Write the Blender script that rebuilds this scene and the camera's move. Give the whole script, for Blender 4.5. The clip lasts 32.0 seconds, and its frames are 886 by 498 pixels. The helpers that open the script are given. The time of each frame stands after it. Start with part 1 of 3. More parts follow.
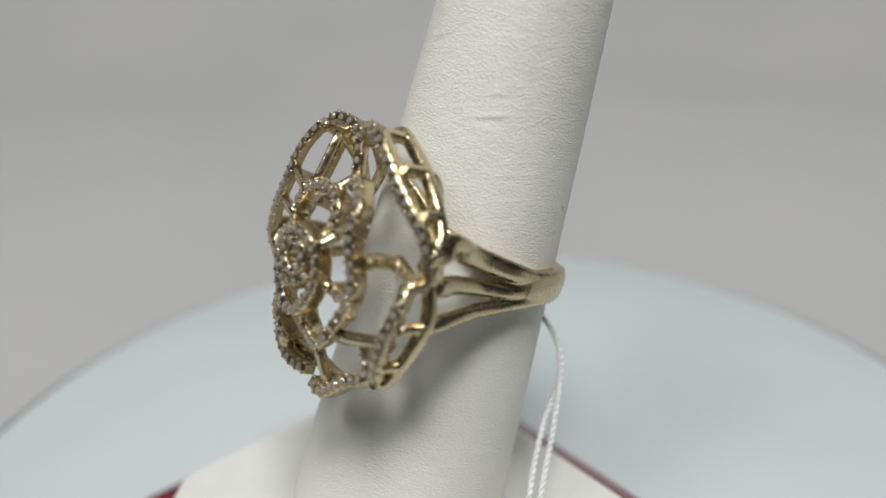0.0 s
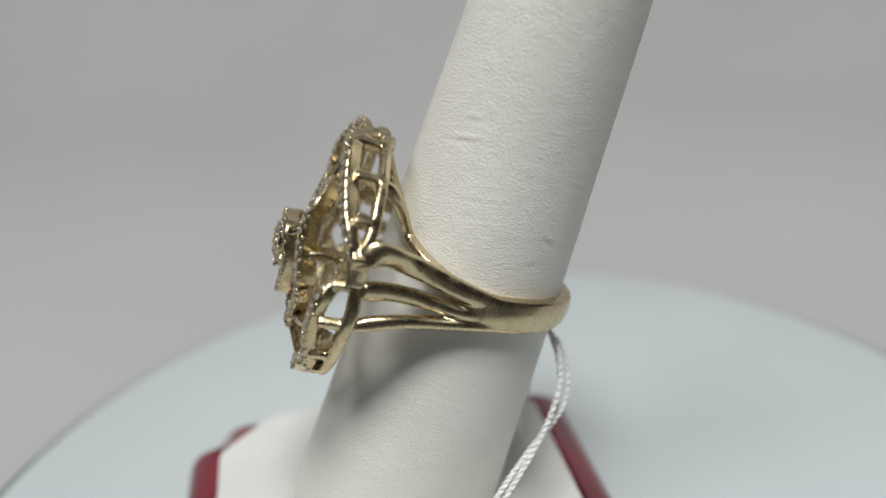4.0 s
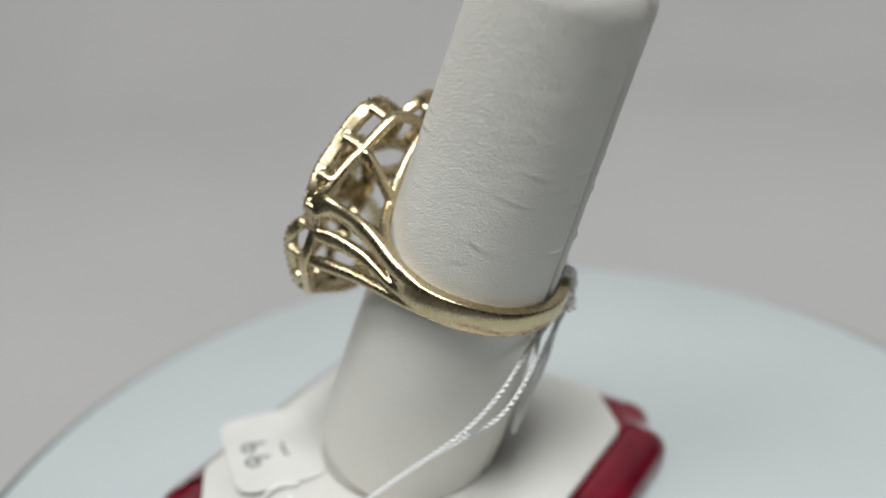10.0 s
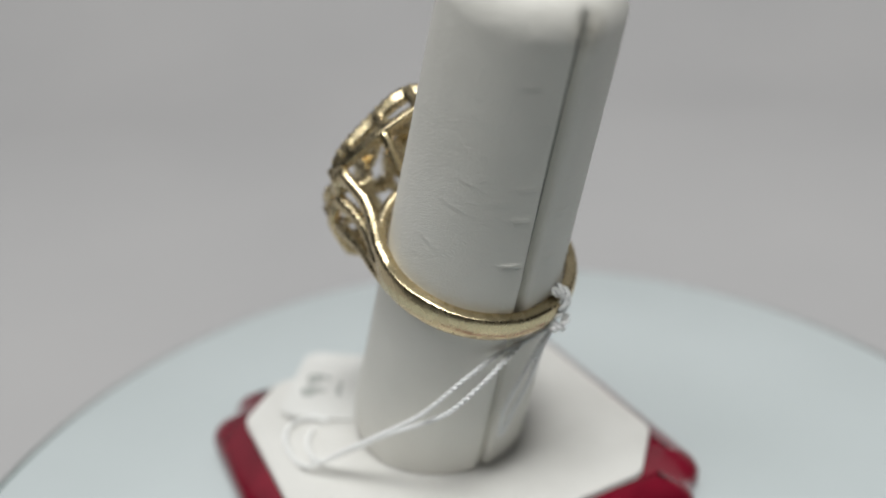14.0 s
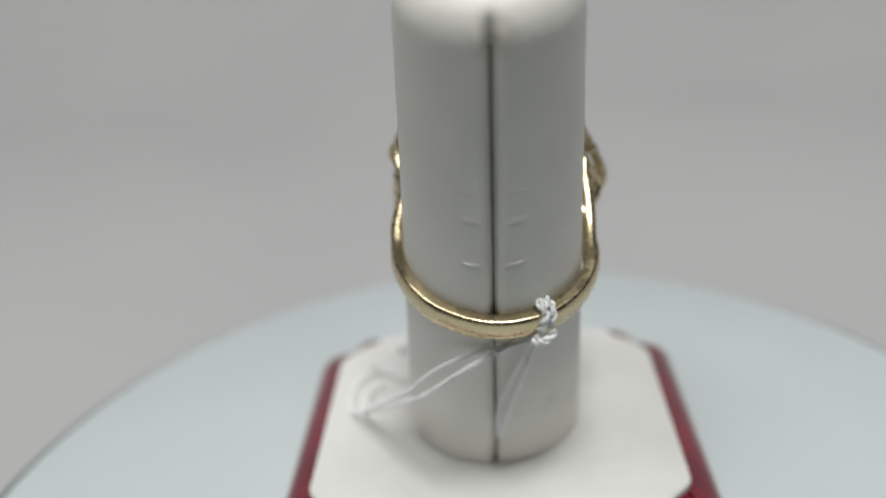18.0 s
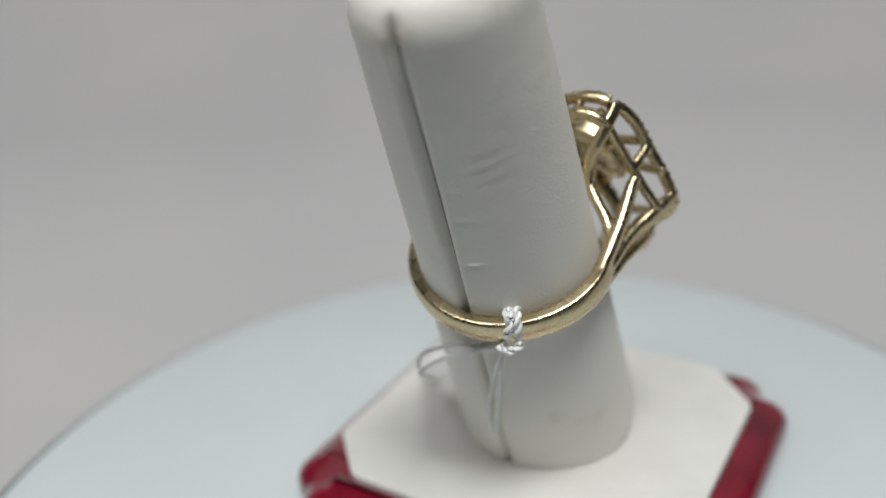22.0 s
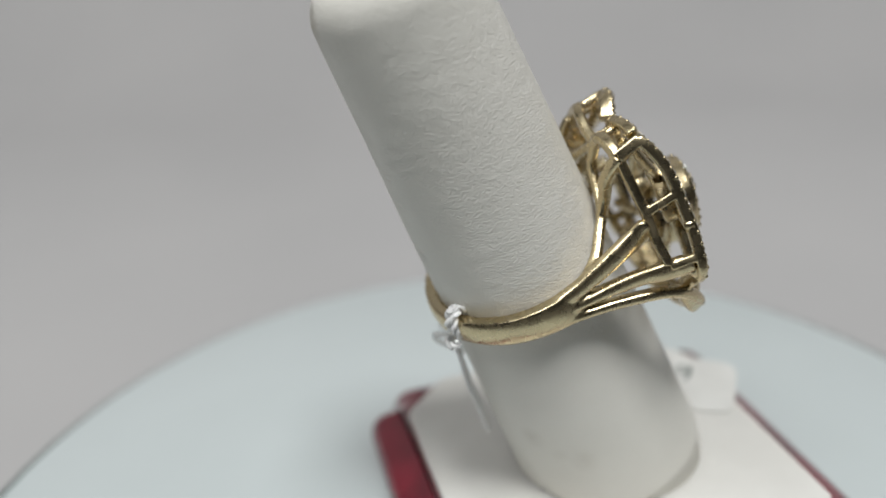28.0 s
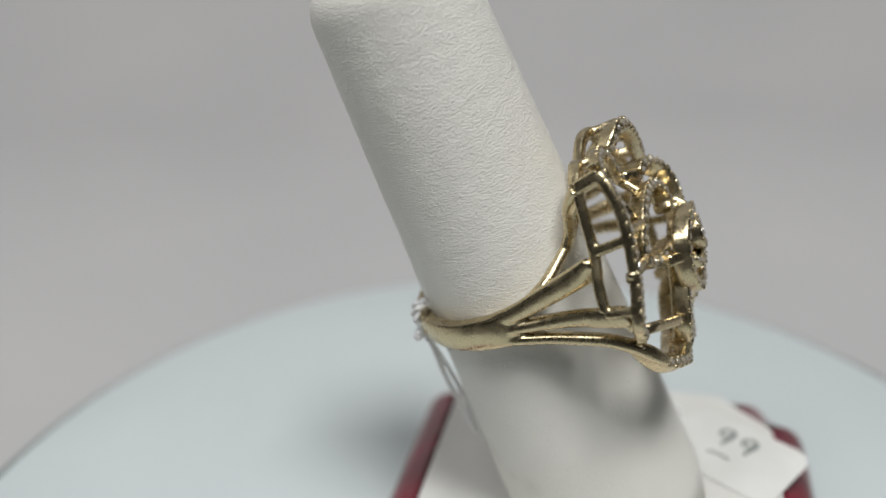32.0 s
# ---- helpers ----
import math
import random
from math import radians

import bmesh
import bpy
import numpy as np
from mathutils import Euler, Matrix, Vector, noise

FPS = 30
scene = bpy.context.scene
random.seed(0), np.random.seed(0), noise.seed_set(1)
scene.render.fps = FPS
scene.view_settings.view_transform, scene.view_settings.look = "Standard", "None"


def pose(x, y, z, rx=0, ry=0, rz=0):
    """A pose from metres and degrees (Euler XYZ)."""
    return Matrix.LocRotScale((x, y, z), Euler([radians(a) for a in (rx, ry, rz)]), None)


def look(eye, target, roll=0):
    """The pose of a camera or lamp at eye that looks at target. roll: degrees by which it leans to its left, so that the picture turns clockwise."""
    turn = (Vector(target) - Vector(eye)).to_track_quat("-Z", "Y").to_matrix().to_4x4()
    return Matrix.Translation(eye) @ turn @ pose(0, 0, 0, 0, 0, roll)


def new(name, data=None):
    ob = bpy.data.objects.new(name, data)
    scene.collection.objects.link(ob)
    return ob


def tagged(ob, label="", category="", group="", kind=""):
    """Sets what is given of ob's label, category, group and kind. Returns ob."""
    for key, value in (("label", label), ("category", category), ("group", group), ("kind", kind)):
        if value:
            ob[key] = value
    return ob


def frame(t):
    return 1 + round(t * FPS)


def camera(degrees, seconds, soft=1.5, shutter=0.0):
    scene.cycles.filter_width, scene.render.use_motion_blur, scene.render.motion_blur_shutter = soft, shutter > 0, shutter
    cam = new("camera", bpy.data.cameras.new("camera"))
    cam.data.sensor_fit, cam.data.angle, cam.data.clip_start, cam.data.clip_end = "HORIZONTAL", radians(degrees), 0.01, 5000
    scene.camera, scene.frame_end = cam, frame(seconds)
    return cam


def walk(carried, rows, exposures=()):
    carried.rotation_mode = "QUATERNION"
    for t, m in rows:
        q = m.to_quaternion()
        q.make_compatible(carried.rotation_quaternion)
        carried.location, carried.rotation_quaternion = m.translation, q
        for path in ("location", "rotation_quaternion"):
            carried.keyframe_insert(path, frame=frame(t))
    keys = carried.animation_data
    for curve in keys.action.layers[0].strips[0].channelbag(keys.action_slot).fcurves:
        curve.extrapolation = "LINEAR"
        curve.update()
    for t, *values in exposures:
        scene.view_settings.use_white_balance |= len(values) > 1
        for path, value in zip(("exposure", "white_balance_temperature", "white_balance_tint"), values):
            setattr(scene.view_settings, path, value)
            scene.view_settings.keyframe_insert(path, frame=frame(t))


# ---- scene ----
MM = 0.001
CAMERA_ROWS = [
    (0.0, -0.00017, -0.07761, 0.07140, 63.71, 1.60, 1.50),
    (0.5, -0.00002, -0.07775, 0.07141, 64.05, 1.90, 1.38),
    (1.0, 0.00005, -0.07779, 0.07154, 64.42, 2.40, 0.95),
    (1.5, -0.00020, -0.07774, 0.07167, 64.77, 2.84, 1.25),
    (2.0, -0.00026, -0.07790, 0.07167, 64.82, 3.32, 1.23),
    (2.5, -0.00037, -0.07803, 0.07168, 65.01, 3.39, 1.72),
    (3.0, -0.00040, -0.07809, 0.07169, 65.23, 3.57, 1.92),
    (3.5, -0.00033, -0.07806, 0.07161, 65.19, 3.76, 1.64),
    (5.5, -0.00060, -0.07740, 0.07120, 64.81, 4.19, 1.79),
    (6.0, -0.00054, -0.07736, 0.07120, 64.89, 3.95, 1.88),
    (6.5, -0.00040, -0.07736, 0.07116, 64.82, 4.00, 1.85),
    (7.0, -0.00025, -0.07735, 0.07120, 64.92, 3.92, 1.90),
    (7.5, -0.00014, -0.07760, 0.07128, 64.84, 4.00, 2.07),
    (8.0, 0.00064, -0.07877, 0.07210, 64.98, 4.14, 2.18),
    (8.5, 0.00110, -0.07890, 0.07188, 64.85, 4.06, 2.35),
    (9.0, 0.00121, -0.07892, 0.07178, 64.67, 3.94, 2.40),
    (9.5, 0.00121, -0.07875, 0.07202, 64.64, 3.93, 2.57),
    (10.0, 0.00073, -0.07847, 0.07220, 64.60, 3.91, 2.74),
    (10.5, 0.00047, -0.07853, 0.07252, 64.46, 4.00, 2.64),
    (11.0, 0.00028, -0.07868, 0.07257, 64.72, 3.83, 2.43),
    (11.5, 0.00023, -0.07859, 0.07259, 64.55, 3.68, 2.28),
    (12.0, 0.00000, -0.07856, 0.07260, 64.47, 3.66, 2.06),
    (12.5, -0.00012, -0.07848, 0.07285, 64.42, 3.62, 2.02),
    (13.0, -0.00042, -0.07805, 0.07248, 64.43, 3.63, 2.00),
    (13.5, -0.00005, -0.07833, 0.07264, 64.39, 3.50, 1.97),
    (14.0, 0.00014, -0.07841, 0.07259, 64.51, 3.22, 2.33),
    (14.5, -0.00001, -0.07836, 0.07256, 64.62, 3.42, 2.41),
    (16.5, -0.00003, -0.07784, 0.07212, 64.56, 3.62, 2.31),
    (17.0, -0.00015, -0.07777, 0.07203, 64.62, 3.70, 2.32),
    (17.5, -0.00004, -0.07789, 0.07191, 64.66, 3.79, 2.34),
    (18.0, -0.00019, -0.07798, 0.07180, 64.85, 3.83, 2.21),
    (18.5, -0.00017, -0.07793, 0.07186, 64.78, 3.78, 2.12),
    (19.0, -0.00015, -0.07798, 0.07184, 64.74, 3.63, 2.15),
    (19.5, 0.00000, -0.07796, 0.07151, 64.68, 3.68, 2.11),
    (20.0, -0.00007, -0.07790, 0.07167, 64.74, 3.63, 2.25),
    (20.5, -0.00030, -0.07772, 0.07175, 64.71, 3.62, 2.44),
    (21.0, -0.00006, -0.07754, 0.07175, 64.75, 3.68, 2.69),
    (21.5, 0.00028, -0.07751, 0.07187, 64.76, 3.69, 2.75),
    (22.0, 0.00030, -0.07746, 0.07173, 64.85, 3.66, 2.74),
    (22.5, 0.00033, -0.07737, 0.07170, 64.76, 3.68, 2.78),
    (23.0, 0.00024, -0.07705, 0.07139, 64.84, 3.72, 2.70),
    (23.5, 0.00006, -0.07672, 0.07102, 65.08, 3.53, 2.82),
    (24.0, -0.00006, -0.07674, 0.07099, 65.04, 3.45, 2.62),
    (24.5, -0.00020, -0.07686, 0.07117, 65.04, 3.58, 2.52),
    (25.0, -0.00022, -0.07689, 0.07126, 65.00, 3.62, 2.41),
    (25.5, -0.00003, -0.07685, 0.07133, 64.98, 3.64, 2.33),
    (27.5, 0.00043, -0.07789, 0.07201, 64.97, 3.85, 2.11),
    (28.0, 0.00015, -0.07800, 0.07213, 64.93, 3.68, 2.19),
    (28.5, -0.00025, -0.07807, 0.07227, 64.99, 3.55, 2.16),
    (29.0, -0.00015, -0.07841, 0.07262, 64.90, 3.38, 1.85),
    (29.5, -0.00030, -0.07853, 0.07284, 64.95, 3.04, 1.82),
    (30.0, -0.00016, -0.07868, 0.07299, 64.90, 3.12, 1.77),
    (30.5, -0.00025, -0.07848, 0.07278, 64.98, 2.89, 1.90),
    (31.0, -0.00035, -0.07831, 0.07267, 65.02, 2.75, 2.08),
    (31.5, -0.00027, -0.07836, 0.07272, 65.00, 2.54, 1.80),
    (32.0, -0.00021, -0.07843, 0.07279, 65.05, 2.26, 1.69),
]

cam = camera(53.98, 32.0)
walk(cam, [(t, pose(x, y, z, rx, ry, rz)) for t, x, y, z, rx, ry, rz in CAMERA_ROWS])
cam.data.dof.use_dof = True
cam.data.dof.focus_distance = 0.078
cam.data.dof.aperture_fstop = 12.5

OMEGA = -7.2884        # degrees a second, the turntable's steady turn

# ---- world and light ----
world = bpy.data.worlds.new("room_air")
scene.world = world
world.use_nodes = True
world.node_tree.nodes["Background"].inputs[0].default_value = (0.93, 0.96, 1.0, 1)
world.node_tree.nodes["Background"].inputs[1].default_value = 0.3


def area(name, eye, target, sx, sy, power, color):
    data = bpy.data.lights.new(name, "AREA")
    data.shape, data.size, data.size_y, data.energy, data.color = "RECTANGLE", sx, sy, power, color
    ob = new(name, data)
    ob.matrix_world = look(eye, target)
    return ob


# main lamp, out of view, for the light that falls from above
area("unseen_overhead_light", (0.14, -0.42, 1.4), (0.14, -0.42, 0), 0.42, 0.42, 19.8, (0.985, 1.0, 0.995))
# unseen fill lamp, added to brighten the finger's left side
area("unseen_overhead_light", (-0.66, -0.52, 1.4), (-0.66, -0.52, 0), 0.6, 0.6, 8.4, (0.985, 1.0, 0.995))
scene.view_settings.exposure = 0.0

# ---- materials ----


def material(name, color, rough=0.5, metal=0.0, spec=0.5):
    m = bpy.data.materials.new(name)
    m.use_nodes = True
    b = m.node_tree.nodes["Principled BSDF"]
    b.inputs["Base Color"].default_value = (*color, 1)
    b.inputs["Roughness"].default_value = rough
    b.inputs["Metallic"].default_value = metal
    b.inputs["Specular IOR Level"].default_value = spec
    return m


def node(m, kind, **values):
    n = m.node_tree.nodes.new(kind)
    for k, v in values.items():
        n.inputs[k.replace("_", " ")].default_value = v
    return n


def vary(m, dark, light, scale, detail=4.0, lo=0.35, hi=0.65):
    """Two tones over the surface, by noise at the given scale (per metre)."""
    t = m.node_tree
    co = t.nodes.new("ShaderNodeTexCoord")
    n = node(m, "ShaderNodeTexNoise", Scale=scale, Detail=detail)
    r = t.nodes.new("ShaderNodeValToRGB")
    r.color_ramp.elements[0].position, r.color_ramp.elements[1].position = lo, hi
    r.color_ramp.elements[0].color, r.color_ramp.elements[1].color = (*dark, 1), (*light, 1)
    t.links.new(co.outputs["Object"], n.inputs["Vector"])
    t.links.new(n.outputs["Fac"], r.inputs[0])
    t.links.new(r.outputs[0], t.nodes["Principled BSDF"].inputs["Base Color"])
    return co, n


def relief(m, layers, stretch=(1, 1, 1)):
    """Fine relief: layers of (kind, scale, strength, distance in metres, stretch where it has its own)."""
    t = m.node_tree
    co = t.nodes.new("ShaderNodeTexCoord")
    last = None
    for kind, scale, strength, dist, *own in layers:
        squash = node(m, "ShaderNodeMapping", Scale=own[0] if own else stretch)
        t.links.new(co.outputs["Object"], squash.inputs["Vector"])
        n = node(m, "ShaderNodeTex" + kind, Scale=scale)
        if kind == "Voronoi":
            n.feature = "SMOOTH_F1"
        t.links.new(squash.outputs[0], n.inputs["Vector"])
        bump = node(m, "ShaderNodeBump", Strength=strength, Distance=dist)
        t.links.new(n.outputs[0], bump.inputs["Height"])
        if last:
            t.links.new(last.outputs[0], bump.inputs["Normal"])
        last = bump
    t.links.new(last.outputs[0], t.nodes["Principled BSDF"].inputs["Normal"])


def rough_by_noise(m, scale, lo, hi):
    t = m.node_tree
    co = t.nodes.new("ShaderNodeTexCoord")
    n = node(m, "ShaderNodeTexNoise", Scale=scale, Detail=3.0)
    r = node(m, "ShaderNodeMapRange", From_Min=0.3, From_Max=0.7, To_Min=lo, To_Max=hi)
    t.links.new(co.outputs["Object"], n.inputs["Vector"])
    t.links.new(n.outputs["Fac"], r.inputs[0])
    t.links.new(r.outputs[0], t.nodes["Principled BSDF"].inputs["Roughness"])


GOLD = material("yellow_gold", (0.59, 0.492, 0.31), 0.25, 1.0)
rough_by_noise(GOLD, 900, 0.20, 0.33)
relief(GOLD, [("Noise", 450, 0.10, 0.0004), ("Noise", 3200, 0.08, 0.0001)])
STONE = material("clear_brilliant", (1.0, 0.92, 0.77), 0.03)
STONE.node_tree.nodes["Principled BSDF"].inputs["Transmission Weight"].default_value = 0.75
STONE.node_tree.nodes["Principled BSDF"].inputs["IOR"].default_value = 2.3
LEATHER = material("white_leatherette", (0.72, 0.715, 0.68), 0.48)
vary(LEATHER, (0.79, 0.77, 0.71), (0.84, 0.82, 0.76), 90)
relief(LEATHER, [("Voronoi", 3600, 0.33, 0.00015, (1, 1, 1.9)), ("Noise", 6500, 0.55, 0.00007, (1, 1, 1.6)), ("Noise", 420, 0.09, 0.0003, (1, 1, 3.2))])
PLATE = material("cream_leatherette", (0.78, 0.765, 0.73), 0.55)
vary(PLATE, (0.59, 0.58, 0.55), (0.64, 0.63, 0.60), 120)
relief(PLATE, [("Voronoi", 2400, 0.2, 0.0001)])
WOOD = material("red_lacquer", (0.15, 0.006, 0.018), 0.12)
vary(WOOD, (0.10, 0.004, 0.012), (0.19, 0.008, 0.022), 140)
WOOD.node_tree.nodes["Principled BSDF"].inputs["Coat Weight"].default_value = 0.6
DISC = material("white_turntable_top", (0.66, 0.70, 0.71), 0.3)
vary(DISC, (0.485, 0.53, 0.532), (0.515, 0.56, 0.563), 25)
EDGE = material("green_glass_edge", (0.05, 0.09, 0.085), 0.25)
vary(EDGE, (0.03, 0.065, 0.06), (0.06, 0.11, 0.10), 60)
WALL = material("grey_backdrop_paper", (0.40, 0.39, 0.39), 0.9)
vary(WALL, (0.385, 0.377, 0.377), (0.415, 0.405, 0.403), 6)
STRING = material("white_twine", (0.9, 0.9, 0.89), 0.6)
vary(STRING, (0.86, 0.86, 0.84), (0.92, 0.92, 0.90), 700)
fibre = STRING.node_tree.nodes["Principled BSDF"]
fibre.inputs["Subsurface Weight"].default_value = 1.0
fibre.inputs["Subsurface Radius"].default_value = (1.0, 1.0, 1.0)
fibre.inputs["Subsurface Scale"].default_value = 0.0005
PAPER = material("white_paper", (0.80, 0.79, 0.76), 0.7)
vary(PAPER, (0.60, 0.595, 0.57), (0.645, 0.64, 0.615), 200)
INK = material("dark_ink", (0.13, 0.15, 0.14), 0.5)
# grey that stands in for the shade inside the seam's gap
SEAM_SHADE = material("grey_seam_shade", (0.28, 0.275, 0.25), 0.8)
CEIL = material("matt_white_ceiling", (0.5, 0.5, 0.49), 0.9)
ROOM = material("dark_grey_room", (0.085, 0.085, 0.085), 0.9)
vary(ROOM, (0.05, 0.05, 0.05), (0.065, 0.065, 0.065), 5)

# ---- mesh helpers ----


def part(name, bm, mat, parent, label="", smooth=True):
    me = bpy.data.meshes.new(name)
    bmesh.ops.recalc_face_normals(bm, faces=bm.faces)
    bm.to_mesh(me)
    bm.free()
    me.materials.append(mat)
    if smooth:
        for p in me.polygons:
            p.use_smooth = True
    ob = new(name, me)
    ob.parent = parent
    if label:
        ob["label"] = label
    return ob


def loft(rings, cap=True, bm=None):
    """A skin over a row of closed rings of points."""
    bm = bm or bmesh.new()
    vs = [[bm.verts.new(p) for p in r] for r in rings]
    for a, b in zip(vs, vs[1:]):
        n = len(a)
        for i in range(n):
            bm.faces.new((a[i], a[(i + 1) % n], b[(i + 1) % n], b[i]))
    if cap:
        bm.faces.new(vs[0][::-1])
        bm.faces.new(vs[-1])
    return bm


def spline(pts, n=6, closed=False):
    """Points on a smooth curve through pts."""
    P = [Vector(p) for p in pts]
    out = []
    m = len(P)
    for i in range(m if closed else m - 1):
        if closed:
            a, b, c, d = P[i - 1], P[i], P[(i + 1) % m], P[(i + 2) % m]
        else:
            a, b, c, d = P[max(i - 1, 0)], P[i], P[i + 1], P[min(i + 2, m - 1)]
        for k in range(n):
            t = k / n
            out.append(0.5 * ((2 * b) + (c - a) * t + (2 * a - 5 * b + 4 * c - d) * t * t + (3 * b - a - 3 * c + d) * t ** 3))
    if not closed:
        out.append(P[-1])
    return out


def tangents(P, closed=False):
    m = len(P)
    if closed:
        return [(P[(i + 1) % m] - P[i - 1]).normalized() for i in range(m)]
    return [(P[min(i + 1, m - 1)] - P[max(i - 1, 0)]).normalized() for i in range(m)]


def sweep(P, width, height, up, power=4.0, n=12, closed=False, sink=0.0):
    """A rounded bar along the points P. width runs sideways, height along up (a vector, or a function of the point); both may be functions of 0..1."""
    rs = []
    m = len(P)
    for i, (p, t) in enumerate(zip(P, tangents(P, closed))):
        k = i / max(m - 1, 1)
        w = (width(k) if callable(width) else width) / 2
        h = (height(k) if callable(height) else height) / 2
        a = Vector(up(p) if callable(up) else up)
        a = (a - t * a.dot(t)).normalized()
        s = t.cross(a)
        ring_pts = []
        for q in range(n):
            c, d = math.cos(2 * math.pi * (q + 0.5) / n), math.sin(2 * math.pi * (q + 0.5) / n)
            c, d = math.copysign(abs(c) ** (2 / power), c), math.copysign(abs(d) ** (2 / power), d)
            ring_pts.append(p + s * w * c + a * (h * d - sink * h))
        rs.append(ring_pts)
    if closed:
        rs.append(rs[0])
    if not closed:
        return loft(rs)
    bm = bmesh.new()
    vs = [[bm.verts.new(q) for q in r] for r in rs[:-1]]
    for i in range(m):
        a, b = vs[i], vs[(i + 1) % m]
        for q in range(n):
            bm.faces.new((a[q], a[(q + 1) % n], b[(q + 1) % n], b[q]))
    return bm


def radial(p):
    return Vector((p.x, p.y, 0))


# ---- axes of the moving things, in millimetres over the turntable's centre ----
UP = Vector((0, 0, 1))
LEAN = radians(45.09)
TILT = radians(21.66)
U = Vector((math.cos(LEAN), math.sin(LEAN), 0))
EX = -U * math.cos(TILT) + UP * math.sin(TILT)
AZ = U * math.sin(TILT) + UP * math.cos(TILT)
EY = AZ.cross(EX)
ORIGIN = Vector((-0.64, -1.52, 36.84))
FINGER = Matrix.Translation(ORIGIN) @ Matrix((EX, EY, AZ)).transposed().to_4x4()
STAND_TURN = radians(41.5)
SX = Vector((math.cos(STAND_TURN), math.sin(STAND_TURN), 0))
SY = UP.cross(SX)
STAND = Matrix((SX, SY, UP)).transposed().to_4x4()
SCALE = Matrix.Scale(MM, 4)


def at(bm, m=Matrix()):
    bmesh.ops.transform(bm, matrix=SCALE @ m, verts=bm.verts)
    return bm


MOVING = []


def thing(name, label, category, moving=True, group=""):
    ob = tagged(new(name), label, category, group)
    if moving:
        MOVING.append(ob)
    return ob


# ---- room and backdrop ----


def slab(x0, y0, z0, x1, y1, z1):
    bm = bmesh.new()
    bmesh.ops.create_cube(bm, size=1.0)
    for w in bm.verts:
        w.co = Vector(((x0 + x1) / 2 + w.co.x * (x1 - x0), (y0 + y1) / 2 + w.co.y * (y1 - y0), (z0 + z1) / 2 + w.co.z * (z1 - z0)))
    return bm


bm = bmesh.new()
prof = [(-0.055, -0.04)] + [(0.30 + 0.25 * math.sin(a), 0.21 - 0.25 * math.cos(a)) for a in [i * math.pi / 32 for i in range(17)]] + [(0.55, 1.5)]
prof += [(y + 0.004 if i > 8 else y, z - 0.004) for i, (y, z) in reversed(list(enumerate(prof)))]
rows = [[bm.verts.new((x, y, z)) for y, z in prof] for x in (-1.2, 1.2)]
for i in range(len(prof)):
    k = (i + 1) % len(prof)
    bm.faces.new((rows[0][i], rows[1][i], rows[1][k], rows[0][k]))
tagged(part("backdrop", bm, WALL, None), "plain grey paper sweep behind the turntable", "backdrop", kind="structure")
tagged(part("floor", slab(-1.6, -1.7, -0.10, 1.6, 0.75, -0.046), ROOM, None, smooth=False), "grey table top under the backdrop", "table top", kind="structure")
tagged(part("wall_south", slab(-1.6, -1.8, -0.1, 1.6, -1.7, 1.9), ROOM, None, smooth=False), "plain grey room wall", "wall", kind="structure")
tagged(part("wall_north", slab(-1.6, 0.75, -0.1, 1.6, 0.85, 1.9), ROOM, None, smooth=False), "plain grey room wall", "wall", kind="structure")
tagged(part("wall_west", slab(-1.7, -1.8, -0.1, -1.6, 0.85, 1.9), ROOM, None, smooth=False), "plain grey room wall", "wall", kind="structure")
tagged(part("wall_east", slab(1.6, -1.8, -0.1, 1.7, 0.85, 1.9), ROOM, None, smooth=False), "plain grey room wall", "wall", kind="structure")
tagged(part("ceiling", slab(-1.7, -1.8, 1.9, 1.7, 0.85, 2.0), CEIL, None, smooth=False), "matt white ceiling", "ceiling", kind="structure")

# ---- turntable ----
turntable = thing("turntable", "round pale white motor turntable with a green glass edge", "turntable")
RIM = 64.7


def lathe(prof, n=160):
    return loft([[(r * math.cos(2 * math.pi * i / n), r * math.sin(2 * math.pi * i / n), z) for i in range(n)] for r, z in prof])


part("platter", at(lathe([(RIM - 3, -0.5), (RIM - 0.05, -0.5), (RIM + 0.05, -0.35), (RIM + 0.05, -0.1), (RIM - 0.15, 0)])), DISC, turntable, "pale white plastic top")
part("glass_rim", at(lathe([(RIM - 4, -4.6), (RIM + 1.2, -4.6), (RIM + 1.9, -4.2), (RIM + 1.9, -1.3), (RIM + 1.7, -0.92), (RIM + 0.06, -0.12)])), EDGE, turntable, "dark green glass edge")
drive = thing("turntable_drive", "low white motor housing under the turntable", "motor", moving=False)
part("housing", at(lathe([(50, -39.8), (52, -39), (52, -8), (50, -5), (20, -4.7)])), DISC, drive)

# ---- ring display stand ----
stand = thing("ring_display_stand", "ring display stand with tilted white finger on red lacquered base", "ring stand")
CX, CY, HX, HY, CUT = -12.4, -1.4, 19.8, 21.4, 6.0
TOP = 6.4


def octagon(z, grow=0.0):
    hx, hy, c = HX + grow, HY + grow, CUT + grow * 0.586
    pts = [(hx, hy - c), (hx - c, hy), (-hx + c, hy), (-hx, hy - c), (-hx, -hy + c), (-hx + c, -hy), (hx - c, -hy), (hx, -hy + c)]
    out = []
    for i, (x, y) in enumerate(pts):
        for j, k in ((i - 1, 0.6), ((i + 1) % 8, 0.6)):
            d = Vector((pts[j][0] - x, pts[j][1] - y))
            d = d.normalized() * k
            out.append((CX + x + d.x, CY + y + d.y, z))
    return out


part("top_pad", at(loft([octagon(TOP - 1.1), octagon(TOP - 0.2), octagon(TOP, -0.25)]), STAND), PLATE, stand, "cream leatherette top pad", smooth=False)


